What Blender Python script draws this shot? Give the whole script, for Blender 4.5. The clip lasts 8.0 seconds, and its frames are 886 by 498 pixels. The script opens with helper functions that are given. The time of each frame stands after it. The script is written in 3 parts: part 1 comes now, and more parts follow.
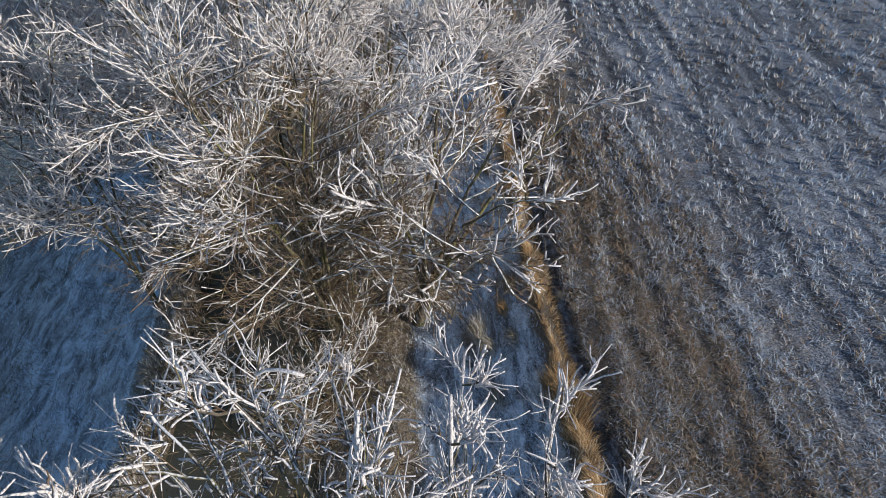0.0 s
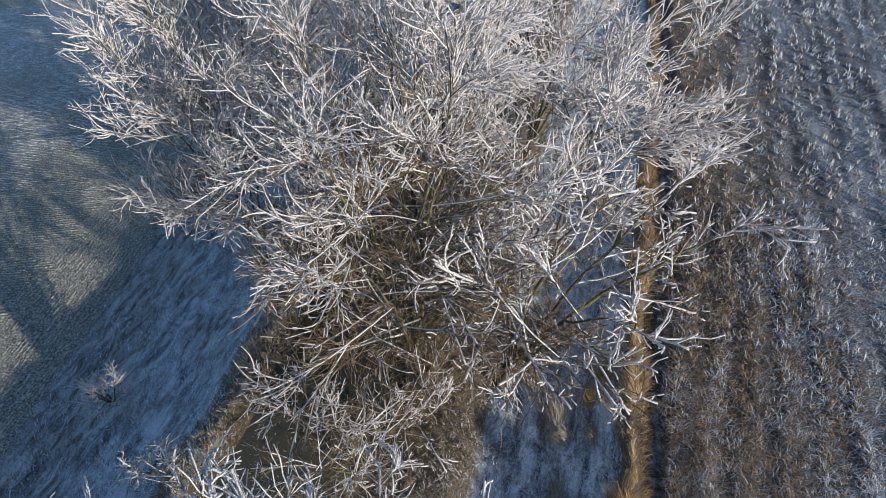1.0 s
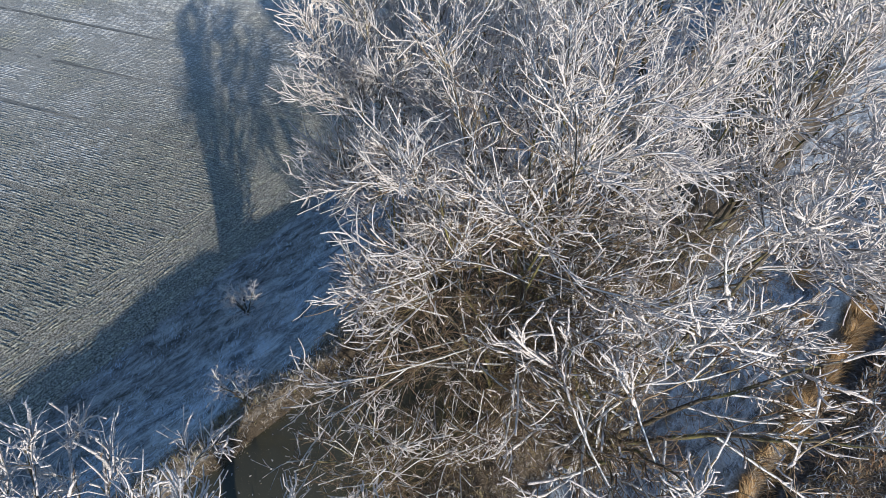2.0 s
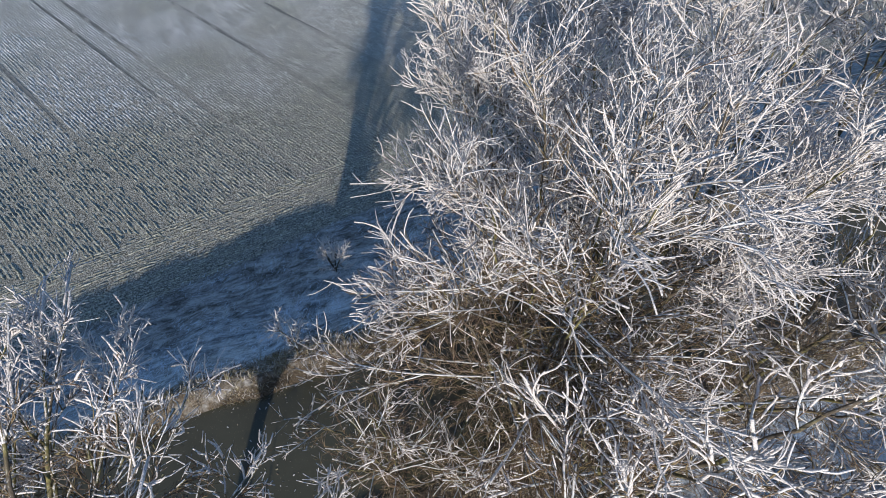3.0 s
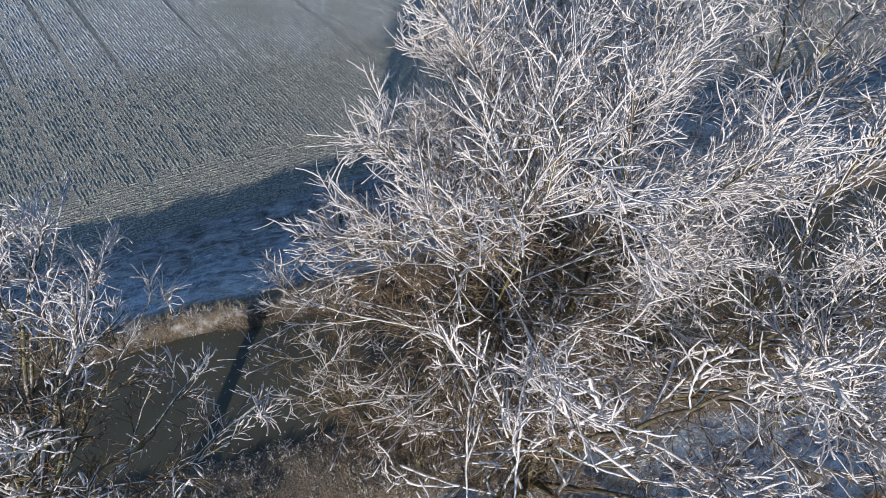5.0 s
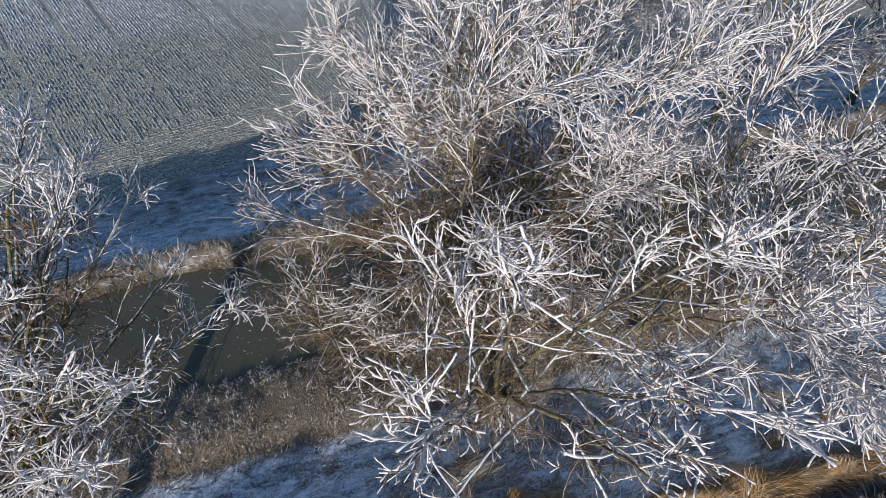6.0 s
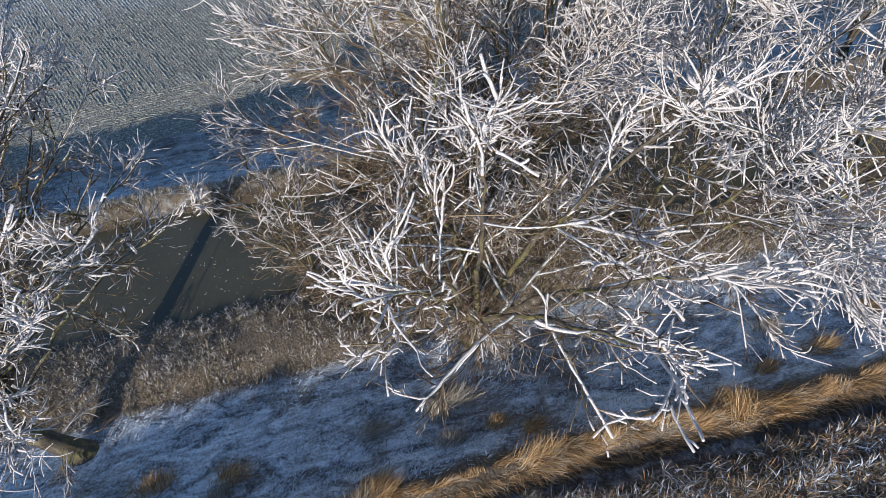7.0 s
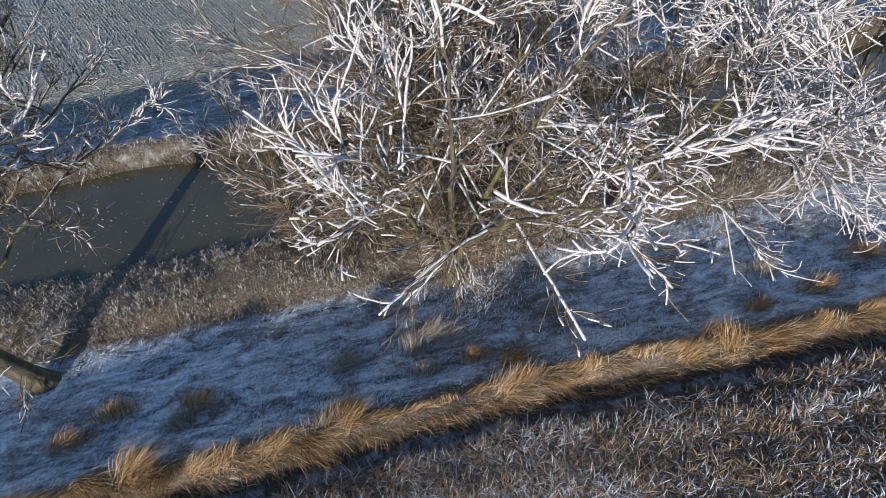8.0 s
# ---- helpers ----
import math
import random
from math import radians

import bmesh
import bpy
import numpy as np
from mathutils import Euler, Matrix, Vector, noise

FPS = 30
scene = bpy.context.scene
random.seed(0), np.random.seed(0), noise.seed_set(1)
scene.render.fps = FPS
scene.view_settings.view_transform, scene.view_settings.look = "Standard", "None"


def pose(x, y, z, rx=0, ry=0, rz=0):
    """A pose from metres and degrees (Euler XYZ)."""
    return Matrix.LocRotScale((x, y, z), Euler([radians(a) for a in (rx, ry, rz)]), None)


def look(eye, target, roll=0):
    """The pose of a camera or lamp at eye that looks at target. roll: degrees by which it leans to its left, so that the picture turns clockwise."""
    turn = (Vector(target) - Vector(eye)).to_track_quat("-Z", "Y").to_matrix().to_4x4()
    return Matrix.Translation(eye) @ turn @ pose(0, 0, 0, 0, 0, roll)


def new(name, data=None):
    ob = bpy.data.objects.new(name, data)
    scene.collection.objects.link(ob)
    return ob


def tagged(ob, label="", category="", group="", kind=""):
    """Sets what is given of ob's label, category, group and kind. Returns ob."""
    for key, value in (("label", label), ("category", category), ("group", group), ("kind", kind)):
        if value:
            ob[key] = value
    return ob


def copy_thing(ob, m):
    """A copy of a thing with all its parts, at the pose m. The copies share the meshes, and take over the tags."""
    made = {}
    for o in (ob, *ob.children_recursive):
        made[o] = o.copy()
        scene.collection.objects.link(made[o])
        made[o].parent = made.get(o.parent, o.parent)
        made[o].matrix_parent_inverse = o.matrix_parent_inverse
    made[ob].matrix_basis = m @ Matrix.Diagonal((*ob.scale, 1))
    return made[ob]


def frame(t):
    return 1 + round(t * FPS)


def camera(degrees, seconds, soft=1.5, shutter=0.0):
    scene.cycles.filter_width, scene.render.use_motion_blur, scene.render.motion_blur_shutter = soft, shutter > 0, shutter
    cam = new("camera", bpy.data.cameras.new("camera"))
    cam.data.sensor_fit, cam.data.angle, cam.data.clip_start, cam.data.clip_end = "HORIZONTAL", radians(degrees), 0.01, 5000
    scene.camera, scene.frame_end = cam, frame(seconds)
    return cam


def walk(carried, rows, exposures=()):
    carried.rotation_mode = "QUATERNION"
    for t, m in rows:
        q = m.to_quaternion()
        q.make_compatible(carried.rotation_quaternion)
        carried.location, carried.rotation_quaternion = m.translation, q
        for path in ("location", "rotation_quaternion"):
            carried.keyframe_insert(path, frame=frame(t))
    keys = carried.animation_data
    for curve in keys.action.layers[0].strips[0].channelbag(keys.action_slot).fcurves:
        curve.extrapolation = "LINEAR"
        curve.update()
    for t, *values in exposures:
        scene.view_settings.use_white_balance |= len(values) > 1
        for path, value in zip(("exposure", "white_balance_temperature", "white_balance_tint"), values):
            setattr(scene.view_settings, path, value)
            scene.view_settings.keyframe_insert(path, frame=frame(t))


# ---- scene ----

# ---------------------------------------------------------------- camera
cam = camera(81.0, 8.0, soft=0.8)
# seconds, place, (tilt, lean, heading)
PATH = [
    (0, (-2.748, 0.000, 9.733), (44.65, -0.77, -5.04)),
    (0.5, (-2.767, 0.599, 10.075), (44.61, 0.11, 1.09)),
    (1, (-2.466, 1.298, 10.530), (43.93, 0.29, 14.31)),
    (1.5, (-2.041, 2.148, 10.839), (42.63, 0.15, 28.92)),
    (2, (-1.813, 2.897, 10.925), (41.92, -0.27, 43.60)),
    (2.2, (-1.718, 3.170, 10.922), (41.84, -0.48, 49.25)),
    (3.3, (-1.278, 4.463, 10.992), (41.07, 0.70, 69.49)),
    (3.5, (-1.213, 4.679, 10.988), (41.06, 0.52, 71.57)),
    (4, (-0.914, 5.127, 11.009), (41.26, 0.11, 73.80)),
    (4.2, (-0.773, 5.196, 11.053), (41.13, 0.14, 73.66)),
    (5.3, (-0.009, 5.528, 11.320), (37.28, 0.38, 74.16)),
    (5.5, (0.328, 5.556, 11.243), (37.53, 0.43, 74.20)),
    (6, (1.171, 5.658, 10.759), (37.38, 0.23, 74.13)),
    (6.5, (1.916, 5.691, 10.072), (37.76, -0.24, 74.25)),
    (7, (2.438, 5.761, 9.416), (38.34, -0.50, 74.35)),
    (7.5, (3.008, 5.914, 8.730), (39.45, -1.03, 75.22)),
    (8, (3.638, 6.029, 8.092), (40.33, -1.22, 75.75)),
]
walk(cam, [(t, pose(*eye, turn[0], 0, turn[2]) @ pose(0, 0, 0, 0, 0, turn[1])) for t, eye, turn in PATH],
     exposures=((0, 0.56, 6150, 11), (2, 0.58, 6120, 11), (4, 0.56, 6050, 13), (8, 0.62, 6000, 13)))

# ---------------------------------------------------------------- light
SUN_UP = 14.5
SHADE_WAY = Vector((-0.888, 0.46, 0.0)).normalized()     # the way that shadows fall on the ground
sun_dir = Vector((-SHADE_WAY.x * math.cos(radians(SUN_UP)), -SHADE_WAY.y * math.cos(radians(SUN_UP)), math.sin(radians(SUN_UP))))

world = bpy.data.worlds.new("winter_sky")
world.use_nodes = True
scene.world = world
wn, wl = world.node_tree.nodes, world.node_tree.links
wn.clear()
sky = wn.new("ShaderNodeTexSky")
sky.sky_type = 'NISHITA'
sky.sun_disc = False
sky.sun_elevation = radians(SUN_UP)
sky.sun_rotation = math.atan2(sun_dir.x, sun_dir.y)
sky.air_density, sky.dust_density, sky.ozone_density = 1.0, 0.3, 3.0
bg = wn.new("ShaderNodeBackground")
bg.inputs["Strength"].default_value = 0.125
wout = wn.new("ShaderNodeOutputWorld")
wl.new(sky.outputs[0], bg.inputs[0])
wl.new(bg.outputs[0], wout.inputs[0])

sun_data = bpy.data.lights.new("sun", 'SUN')
sun_data.energy, sun_data.angle, sun_data.color = 4.1, radians(0.6), (1.0, 0.90, 0.75)
sun = new("sun", sun_data)
sun.matrix_world = look(sun_dir * 60, (0, 0, 0))


# ---------------------------------------------------------------- node helpers
def material(name, rough=0.8):
    m = bpy.data.materials.new(name)
    m.use_nodes = True
    nt = m.node_tree
    b = nt.nodes["Principled BSDF"]
    b.inputs["Roughness"].default_value = rough
    b.inputs["Specular IOR Level"].default_value = 0.25
    return m, nt, b


def node(nt, kind, **values):
    n = nt.nodes.new(kind)
    for key, value in values.items():
        setattr(n, key, value)
    return n


def coords(nt):
    return node(nt, "ShaderNodeTexCoord").outputs["Object"]


def tex(nt, scale, detail=4.0, rough=0.6, vec=None, stretch=None, distort=0.0):
    n = node(nt, "ShaderNodeTexNoise")
    n.inputs["Scale"].default_value = scale
    n.inputs["Detail"].default_value = detail
    n.inputs["Roughness"].default_value = rough
    n.inputs["Distortion"].default_value = distort
    v = vec if vec is not None else coords(nt)
    if stretch:
        mp = node(nt, "ShaderNodeMapping")
        mp.inputs["Scale"].default_value = stretch
        nt.links.new(v, mp.inputs[0])
        v = mp.outputs[0]
    nt.links.new(v, n.inputs["Vector"])
    return n.outputs["Fac"]


def calc(nt, op, a, b=0.0, c=None, clamp=False):
    n = node(nt, "ShaderNodeMath", operation=op, use_clamp=clamp)
    for i, v in enumerate((a, b, c)):
        if v is None:
            continue
        if isinstance(v, (int, float)):
            n.inputs[i].default_value = v
        else:
            nt.links.new(v, n.inputs[i])
    return n.outputs[0]


def span(nt, v, lo, hi, to_lo=0.0, to_hi=1.0, smooth=True):
    n = node(nt, "ShaderNodeMapRange", interpolation_type='SMOOTHSTEP' if smooth else 'LINEAR')
    nt.links.new(v, n.inputs[0])
    for i, x in enumerate((lo, hi, to_lo, to_hi)):
        n.inputs[i + 1].default_value = x
    return n.outputs[0]


def ramp(nt, v, stops):
    n = node(nt, "ShaderNodeValToRGB")
    e = n.color_ramp.elements
    while len(e) < len(stops):
        e.new(0.5)
    for el, (p, c) in zip(e, stops):
        el.position, el.color = p, (*c, 1)
    nt.links.new(v, n.inputs[0])
    return n.outputs[0]


def blend(nt, fac, a, b):
    n = node(nt, "ShaderNodeMix", data_type='RGBA')
    for sock, v in ((n.inputs[0], fac), (n.inputs[6], a), (n.inputs[7], b)):
        if isinstance(v, tuple):
            sock.default_value = (*v, 1)
        elif isinstance(v, (int, float)):
            sock.default_value = v
        else:
            nt.links.new(v, sock)
    return n.outputs[2]


def bump(nt, b, height, strength=0.5, distance=0.02):
    n = node(nt, "ShaderNodeBump")
    n.inputs["Strength"].default_value = strength
    n.inputs["Distance"].default_value = distance
    nt.links.new(height, n.inputs["Height"])
    nt.links.new(n.outputs[0], b.inputs["Normal"])


def island(nt):
    return node(nt, "ShaderNodeNewGeometry").outputs["Random Per Island"]


# ---------------------------------------------------------------- materials
def frost_twig_material():
    """Rime on all sides but the undersides, where bark shows here and there."""
    m, nt, b = material("hoarfrost_on_twigs", 0.7)
    n1 = tex(nt, 7.0, 3)
    n2 = tex(nt, 60.0, 3)
    side = node(nt, "ShaderNodeSeparateXYZ")
    nt.links.new(node(nt, "ShaderNodeNewGeometry").outputs["Normal"], side.inputs[0])
    lie = calc(nt, 'ADD', calc(nt, 'MULTIPLY', side.outputs[2], 0.16), calc(nt, 'ADD', n1, calc(nt, 'MULTIPLY', n2, 0.35)))
    cover = span(nt, lie, 0.42, 0.60)
    white = ramp(nt, n2, [(0.34, (0.38, 0.355, 0.345)), (0.46, (0.60, 0.565, 0.555)), (0.62, (0.77, 0.73, 0.72))])
    nt.links.new(blend(nt, cover, (0.20, 0.155, 0.11), white), b.inputs["Base Color"])
    bump(nt, b, n2, 1.0, 0.02)
    return m


def bare_twig_material():
    m, nt, b = material("brown_twig_bark", 0.75)
    n1 = tex(nt, 5.0, 3)
    col = ramp(nt, island(nt), [(0.0, (0.075, 0.049, 0.034)), (0.45, (0.14, 0.096, 0.064)), (0.7, (0.175, 0.135, 0.062)), (1.0, (0.25, 0.185, 0.13))])
    cover = span(nt, n1, 0.55, 0.68)
    nt.links.new(blend(nt, calc(nt, 'MULTIPLY', cover, 0.5), col, (0.72, 0.72, 0.73)), b.inputs["Base Color"])
    return m


def bark_material(name, frost, moss):
    m, nt, b = material(name, 0.9)
    grain = tex(nt, 14.0, 6, 0.65, stretch=(1, 1, 0.22))
    patch = tex(nt, 1.6, 4)
    col = ramp(nt, grain, [(0.25, (0.035, 0.029, 0.023)), (0.55, (0.10, 0.083, 0.064)), (0.8, (0.19, 0.165, 0.13))])
    green = ramp(nt, grain, [(0.3, (0.06, 0.055, 0.022)), (0.75, (0.23, 0.21, 0.085))])
    col = blend(nt, span(nt, patch, 0.62 - 0.25 * moss, 0.78 - 0.25 * moss), col, green)
    up = node(nt, "ShaderNodeSeparateXYZ")
    nt.links.new(node(nt, "ShaderNodeNewGeometry").outputs["Normal"], up.inputs[0])
    fine = tex(nt, 26.0, 3)
    lie = calc(nt, 'ADD', up.outputs[2], calc(nt, 'MULTIPLY', calc(nt, 'SUBTRACT', fine, 0.5), 1.2))
    cover = calc(nt, 'MULTIPLY', span(nt, lie, 0.75 - frost, 1.15 - frost), 0.92)
    nt.links.new(blend(nt, cover, col, (0.74, 0.745, 0.75)), b.inputs["Base Color"])
    bump(nt, b, grain, 0.9, 0.03)
    return m


def blade_material(name, stops, frost_scale, frost_share, frost=(0.62, 0.64, 0.67), along=None, rows=None):
    """Grass blades, each of its own tint; a share of them is rimed, more in some patches than in others."""
    m, nt, b = material(name, 0.65)
    one = island(nt)
    two = calc(nt, 'FRACT', calc(nt, 'MULTIPLY', one, 37.7))
    col = ramp(nt, two, stops)
    patch = tex(nt, frost_scale, 3)
    if rows:
        turned = node(nt, "ShaderNodeMapping")
        turned.inputs["Rotation"].default_value = (0, 0, radians(rows))
        nt.links.new(coords(nt), turned.inputs[0])
        patch = calc(nt, 'ADD', calc(nt, 'MULTIPLY', patch, 0.4), calc(nt, 'MULTIPLY', tex(nt, 1.7, 4, 0.65, vec=turned.outputs[0], stretch=(1.0, 0.22, 1.0)), 0.6))
    v = calc(nt, 'ADD', calc(nt, 'MULTIPLY', calc(nt, 'SUBTRACT', patch, 0.5), 2.2), frost_share)
    if along:
        sx = node(nt, "ShaderNodeSeparateXYZ")
        nt.links.new(coords(nt), sx.inputs[0])
        v = calc(nt, 'ADD', v, span(nt, sx.outputs[0], along[0], along[1], 0.0, along[2]))
    rimed = span(nt, calc(nt, 'SUBTRACT', v, one), -0.08, 0.10)
    nt.links.new(blend(nt, rimed, col, frost), b.inputs["Base Color"])
    return m


def big_wob(nt, co):
    return calc(nt, 'SUBTRACT', tex(nt, 0.6, 3, vec=co), 0.5)


def ground_material():
    m, nt, b = material("frozen_ground", 0.9)
    co = coords(nt)
    xyz = node(nt, "ShaderNodeSeparateXYZ")
    nt.links.new(co, xyz.inputs[0])
    wob = tex(nt, 0.9, 4, vec=co)
    slant = calc(nt, 'SUBTRACT', calc(nt, 'MULTIPLY', span(nt, xyz.outputs[1], -6.0, 14.0, -6.0, 14.0, smooth=False), 0.17), 0.25)
    slant = calc(nt, 'MULTIPLY', slant, span(nt, xyz.outputs[0], -9.4, -12.4, 0.0, 1.0, smooth=False))
    drift = calc(nt, 'MULTIPLY', span(nt, xyz.outputs[1], 7.0, 23.0, 0.0, -0.88, smooth=False), span(nt, xyz.outputs[0], -2.2, -0.8, 0.0, 1.0, smooth=False))
    slant = calc(nt, 'ADD', slant, drift)
    x = calc(nt, 'ADD', calc(nt, 'ADD', xyz.outputs[0], slant), calc(nt, 'MULTIPLY', calc(nt, 'SUBTRACT', wob, 0.5), 0.5))
    fine = tex(nt, 22.0, 6, 0.7, vec=co)
    mid = tex(nt, 3.0, 5, 0.65, vec=co)
    big = tex(nt, 0.55, 4, vec=co)
    far_soil = ramp(nt, fine, [(0.40, (0.05, 0.046, 0.035)), (0.5, (0.21, 0.205, 0.175)), (0.60, (0.48, 0.47, 0.42))])
    streak = tex(nt, 2.2, 5, 0.7, vec=co, stretch=(1.6, 0.6, 1.0), distort=0.8)
    frost = ramp(nt, calc(nt, 'ADD', calc(nt, 'MULTIPLY', fine, 0.35), calc(nt, 'MULTIPLY', streak, 0.65)),
                 [(0.40, (0.10, 0.10, 0.105)), (0.49, (0.42, 0.45, 0.48)), (0.58, (0.82, 0.86, 0.89))])
    litter = ramp(nt, fine, [(0.28, (0.06, 0.046, 0.032)), (0.5, (0.16, 0.125, 0.088)), (0.75, (0.30, 0.26, 0.21))])
    mud = ramp(nt, fine, [(0.3, (0.03, 0.024, 0.018)), (0.7, (0.10, 0.078, 0.055))])
    rows = node(nt, "ShaderNodeMapping")
    rows.inputs["Rotation"].default_value = (0, 0, radians(8.5))
    nt.links.new(co, rows.inputs[0])
    sown = tex(nt, 1.33, 4, 0.65, vec=rows.outputs[0], stretch=(1.0, 0.10, 1.0))
    rx = node(nt, "ShaderNodeSeparateXYZ")
    nt.links.new(rows.outputs[0], rx.inputs[0])
    drill = calc(nt, 'SINE', calc(nt, 'ADD', calc(nt, 'MULTIPLY', rx.outputs[0], 2 * math.pi / 0.75), calc(nt, 'MULTIPLY', big_wob(nt, co), 2.4)))
    grain = calc(nt, 'ADD', calc(nt, 'ADD', calc(nt, 'MULTIPLY', fine, 0.65), calc(nt, 'MULTIPLY', sown, 0.35)), calc(nt, 'MULTIPLY', drill, 0.006))
    near_soil = ramp(nt, grain, [(0.40, (0.03, 0.024, 0.018)), (0.5, (0.14, 0.108, 0.075)), (0.60, (0.36, 0.29, 0.21))])
    far_frost = ramp(nt, grain, [(0.41, (0.02, 0.022, 0.026)), (0.50, (0.12, 0.126, 0.14)), (0.59, (0.36, 0.38, 0.41))])
    field = blend(nt, span(nt, calc(nt, 'ADD', xyz.outputs[0], calc(nt, 'MULTIPLY', big_wob(nt, co), 4.0)), 2.0, 7.0), near_soil, far_frost)
    verge = blend(nt, 0.55, frost, mud)
    # distant soil paled: far haze and sunshine mixed into its colour
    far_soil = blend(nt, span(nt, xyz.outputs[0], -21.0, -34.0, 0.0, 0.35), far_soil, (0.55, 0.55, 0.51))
    col = blend(nt, span(nt, x, -13.9, -13.5), far_soil, verge)
    thick = ramp(nt, calc(nt, 'ADD', calc(nt, 'MULTIPLY', fine, 0.35), calc(nt, 'MULTIPLY', streak, 0.65)),
                 [(0.38, (0.12, 0.135, 0.155)), (0.47, (0.28, 0.32, 0.36)), (0.58, (0.56, 0.62, 0.68))])
    col = blend(nt, span(nt, x, -12.6, -10.4), col, blend(nt, span(nt, tex(nt, 1.1, 5, 0.7, vec=co, distort=0.6), 0.44, 0.60, 0.05, 0.75), thick, verge))
    col = blend(nt, span(nt, x, -9.3, -8.8), col, blend(nt, span(nt, mid, 0.44, 0.68, 0.0, 0.3), blend(nt, 0.45, litter, mud), frost))
    col = blend(nt, span(nt, x, -8.34, -8.24), col, mud)
    col = blend(nt, span(nt, x, -4.98, -4.78), col, litter)
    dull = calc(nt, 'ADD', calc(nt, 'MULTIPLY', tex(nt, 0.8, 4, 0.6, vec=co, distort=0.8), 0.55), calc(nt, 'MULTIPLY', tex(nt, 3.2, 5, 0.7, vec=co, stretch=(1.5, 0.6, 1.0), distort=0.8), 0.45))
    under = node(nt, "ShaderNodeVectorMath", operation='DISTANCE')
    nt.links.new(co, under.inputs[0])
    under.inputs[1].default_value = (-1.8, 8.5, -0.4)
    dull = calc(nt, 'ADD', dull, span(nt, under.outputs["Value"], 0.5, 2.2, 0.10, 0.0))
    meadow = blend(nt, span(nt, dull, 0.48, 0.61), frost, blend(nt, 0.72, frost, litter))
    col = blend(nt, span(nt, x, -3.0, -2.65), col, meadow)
    col = blend(nt, span(nt, x, -0.25, 0.0), col, litter)
    # furrow face in mud colour, which also paints the dark shadow beside the ridge
    col = blend(nt, span(nt, x, 0.28, 0.4), col, mud)
    col = blend(nt, span(nt, x, 0.55, 0.7), col, blend(nt, span(nt, mid, 0.42, 0.6, 0.05, 0.45), mud, frost))
    col = blend(nt, span(nt, x, 0.75, 1.0), col, field)
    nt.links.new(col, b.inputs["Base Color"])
    bump(nt, b, calc(nt, 'ADD', fine, mid), 0.9, 0.05)
    return m


def water_material():
    m, nt, b = material("murky_water", 0.12)
    n = tex(nt, 0.5, 4)
    specks = tex(nt, 30.0, 3)
    col = ramp(nt, n, [(0.3, (0.050, 0.048, 0.031)), (0.7, (0.074, 0.070, 0.046))])
    col = blend(nt, span(nt, specks, 0.64, 0.72), col, (0.15, 0.13, 0.085))
    nt.links.new(col, b.inputs["Base Color"])
    b.inputs["Specular IOR Level"].default_value = 0.5
    bump(nt, b, tex(nt, 3.0, 3), 0.03, 0.01)
    return m


def crop_material():
    m, nt, b = material("frosted_winter_crop", 0.8)
    co = coords(nt)
    patch = tex(nt, 0.22, 5, vec=co)
    fine = tex(nt, 11.0, 5, 0.8, vec=co)
    green = ramp(nt, fine, [(0.38, (0.08, 0.08, 0.05)), (0.5, (0.28, 0.27, 0.19)), (0.62, (0.58, 0.56, 0.43))])
    white = ramp(nt, fine, [(0.38, (0.19, 0.19, 0.175)), (0.5, (0.55, 0.555, 0.53)), (0.62, (0.80, 0.805, 0.78))])
    sx = node(nt, "ShaderNodeSeparateXYZ")
    nt.links.new(co, sx.inputs[0])
    edge = span(nt, sx.outputs[0], -27.0, -15.0, 0.0, 0.42)
    nt.links.new(blend(nt, span(nt, calc(nt, 'ADD', patch, edge), 0.72, 0.42, 0.15, 1.0), green, white), b.inputs["Base Color"])
    return m


def track_material():
    m, nt, b = material("pressed_soil", 0.9)
    n = tex(nt, 5.0, 5, 0.7)
    nt.links.new(ramp(nt, n, [(0.3, (0.10, 0.10, 0.09)), (0.75, (0.26, 0.26, 0.24))]), b.inputs["Base Color"])
    bump(nt, b, n, 0.6, 0.02)
    return m


TRACK = track_material()
FROST = frost_twig_material()
BARE = bare_twig_material()
BARK = bark_material("mossy_bark", 0.15, 0.7)
LIMB = bark_material("frosted_bark", 0.70, 0.45)
GROUND = ground_material()
WATER = water_material()
CROP = crop_material()
FIELD_BLADE = blade_material("frosted_field_grass", [(0.0, (0.06, 0.047, 0.035)), (0.3, (0.15, 0.125, 0.09)), (0.55, (0.29, 0.215, 0.12)), (0.75, (0.34, 0.165, 0.07)), (1.0, (0.40, 0.35, 0.26))],
                             0.7, 0.25, (0.53, 0.57, 0.61), (2.4, 6.5, 0.40), 8.5)
GOLD_BLADE = blade_material("golden_dead_grass", [(0.0, (0.075, 0.043, 0.02)), (0.3, (0.23, 0.128, 0.05)), (0.7, (0.45, 0.27, 0.11)), (1.0, (0.62, 0.47, 0.28))],
                            1.6, 0.02, (0.50, 0.43, 0.33))
BANK_BLADE = blade_material("brown_bank_grass", [(0.0, (0.09, 0.065, 0.042)), (0.4, (0.21, 0.165, 0.115)), (0.7, (0.33, 0.285, 0.22)), (1.0, (0.27, 0.245, 0.10))],
                            1.3, 0.34, (0.46, 0.44, 0.42))
VERGE_BLADE = blade_material("half_frosted_short_grass", [(0.0, (0.04, 0.04, 0.025)), (0.5, (0.10, 0.095, 0.06)), (1.0, (0.18, 0.16, 0.11))],
                             0.9, 0.28, (0.60, 0.71, 0.84), (-12.6, -10.0, 0.55))
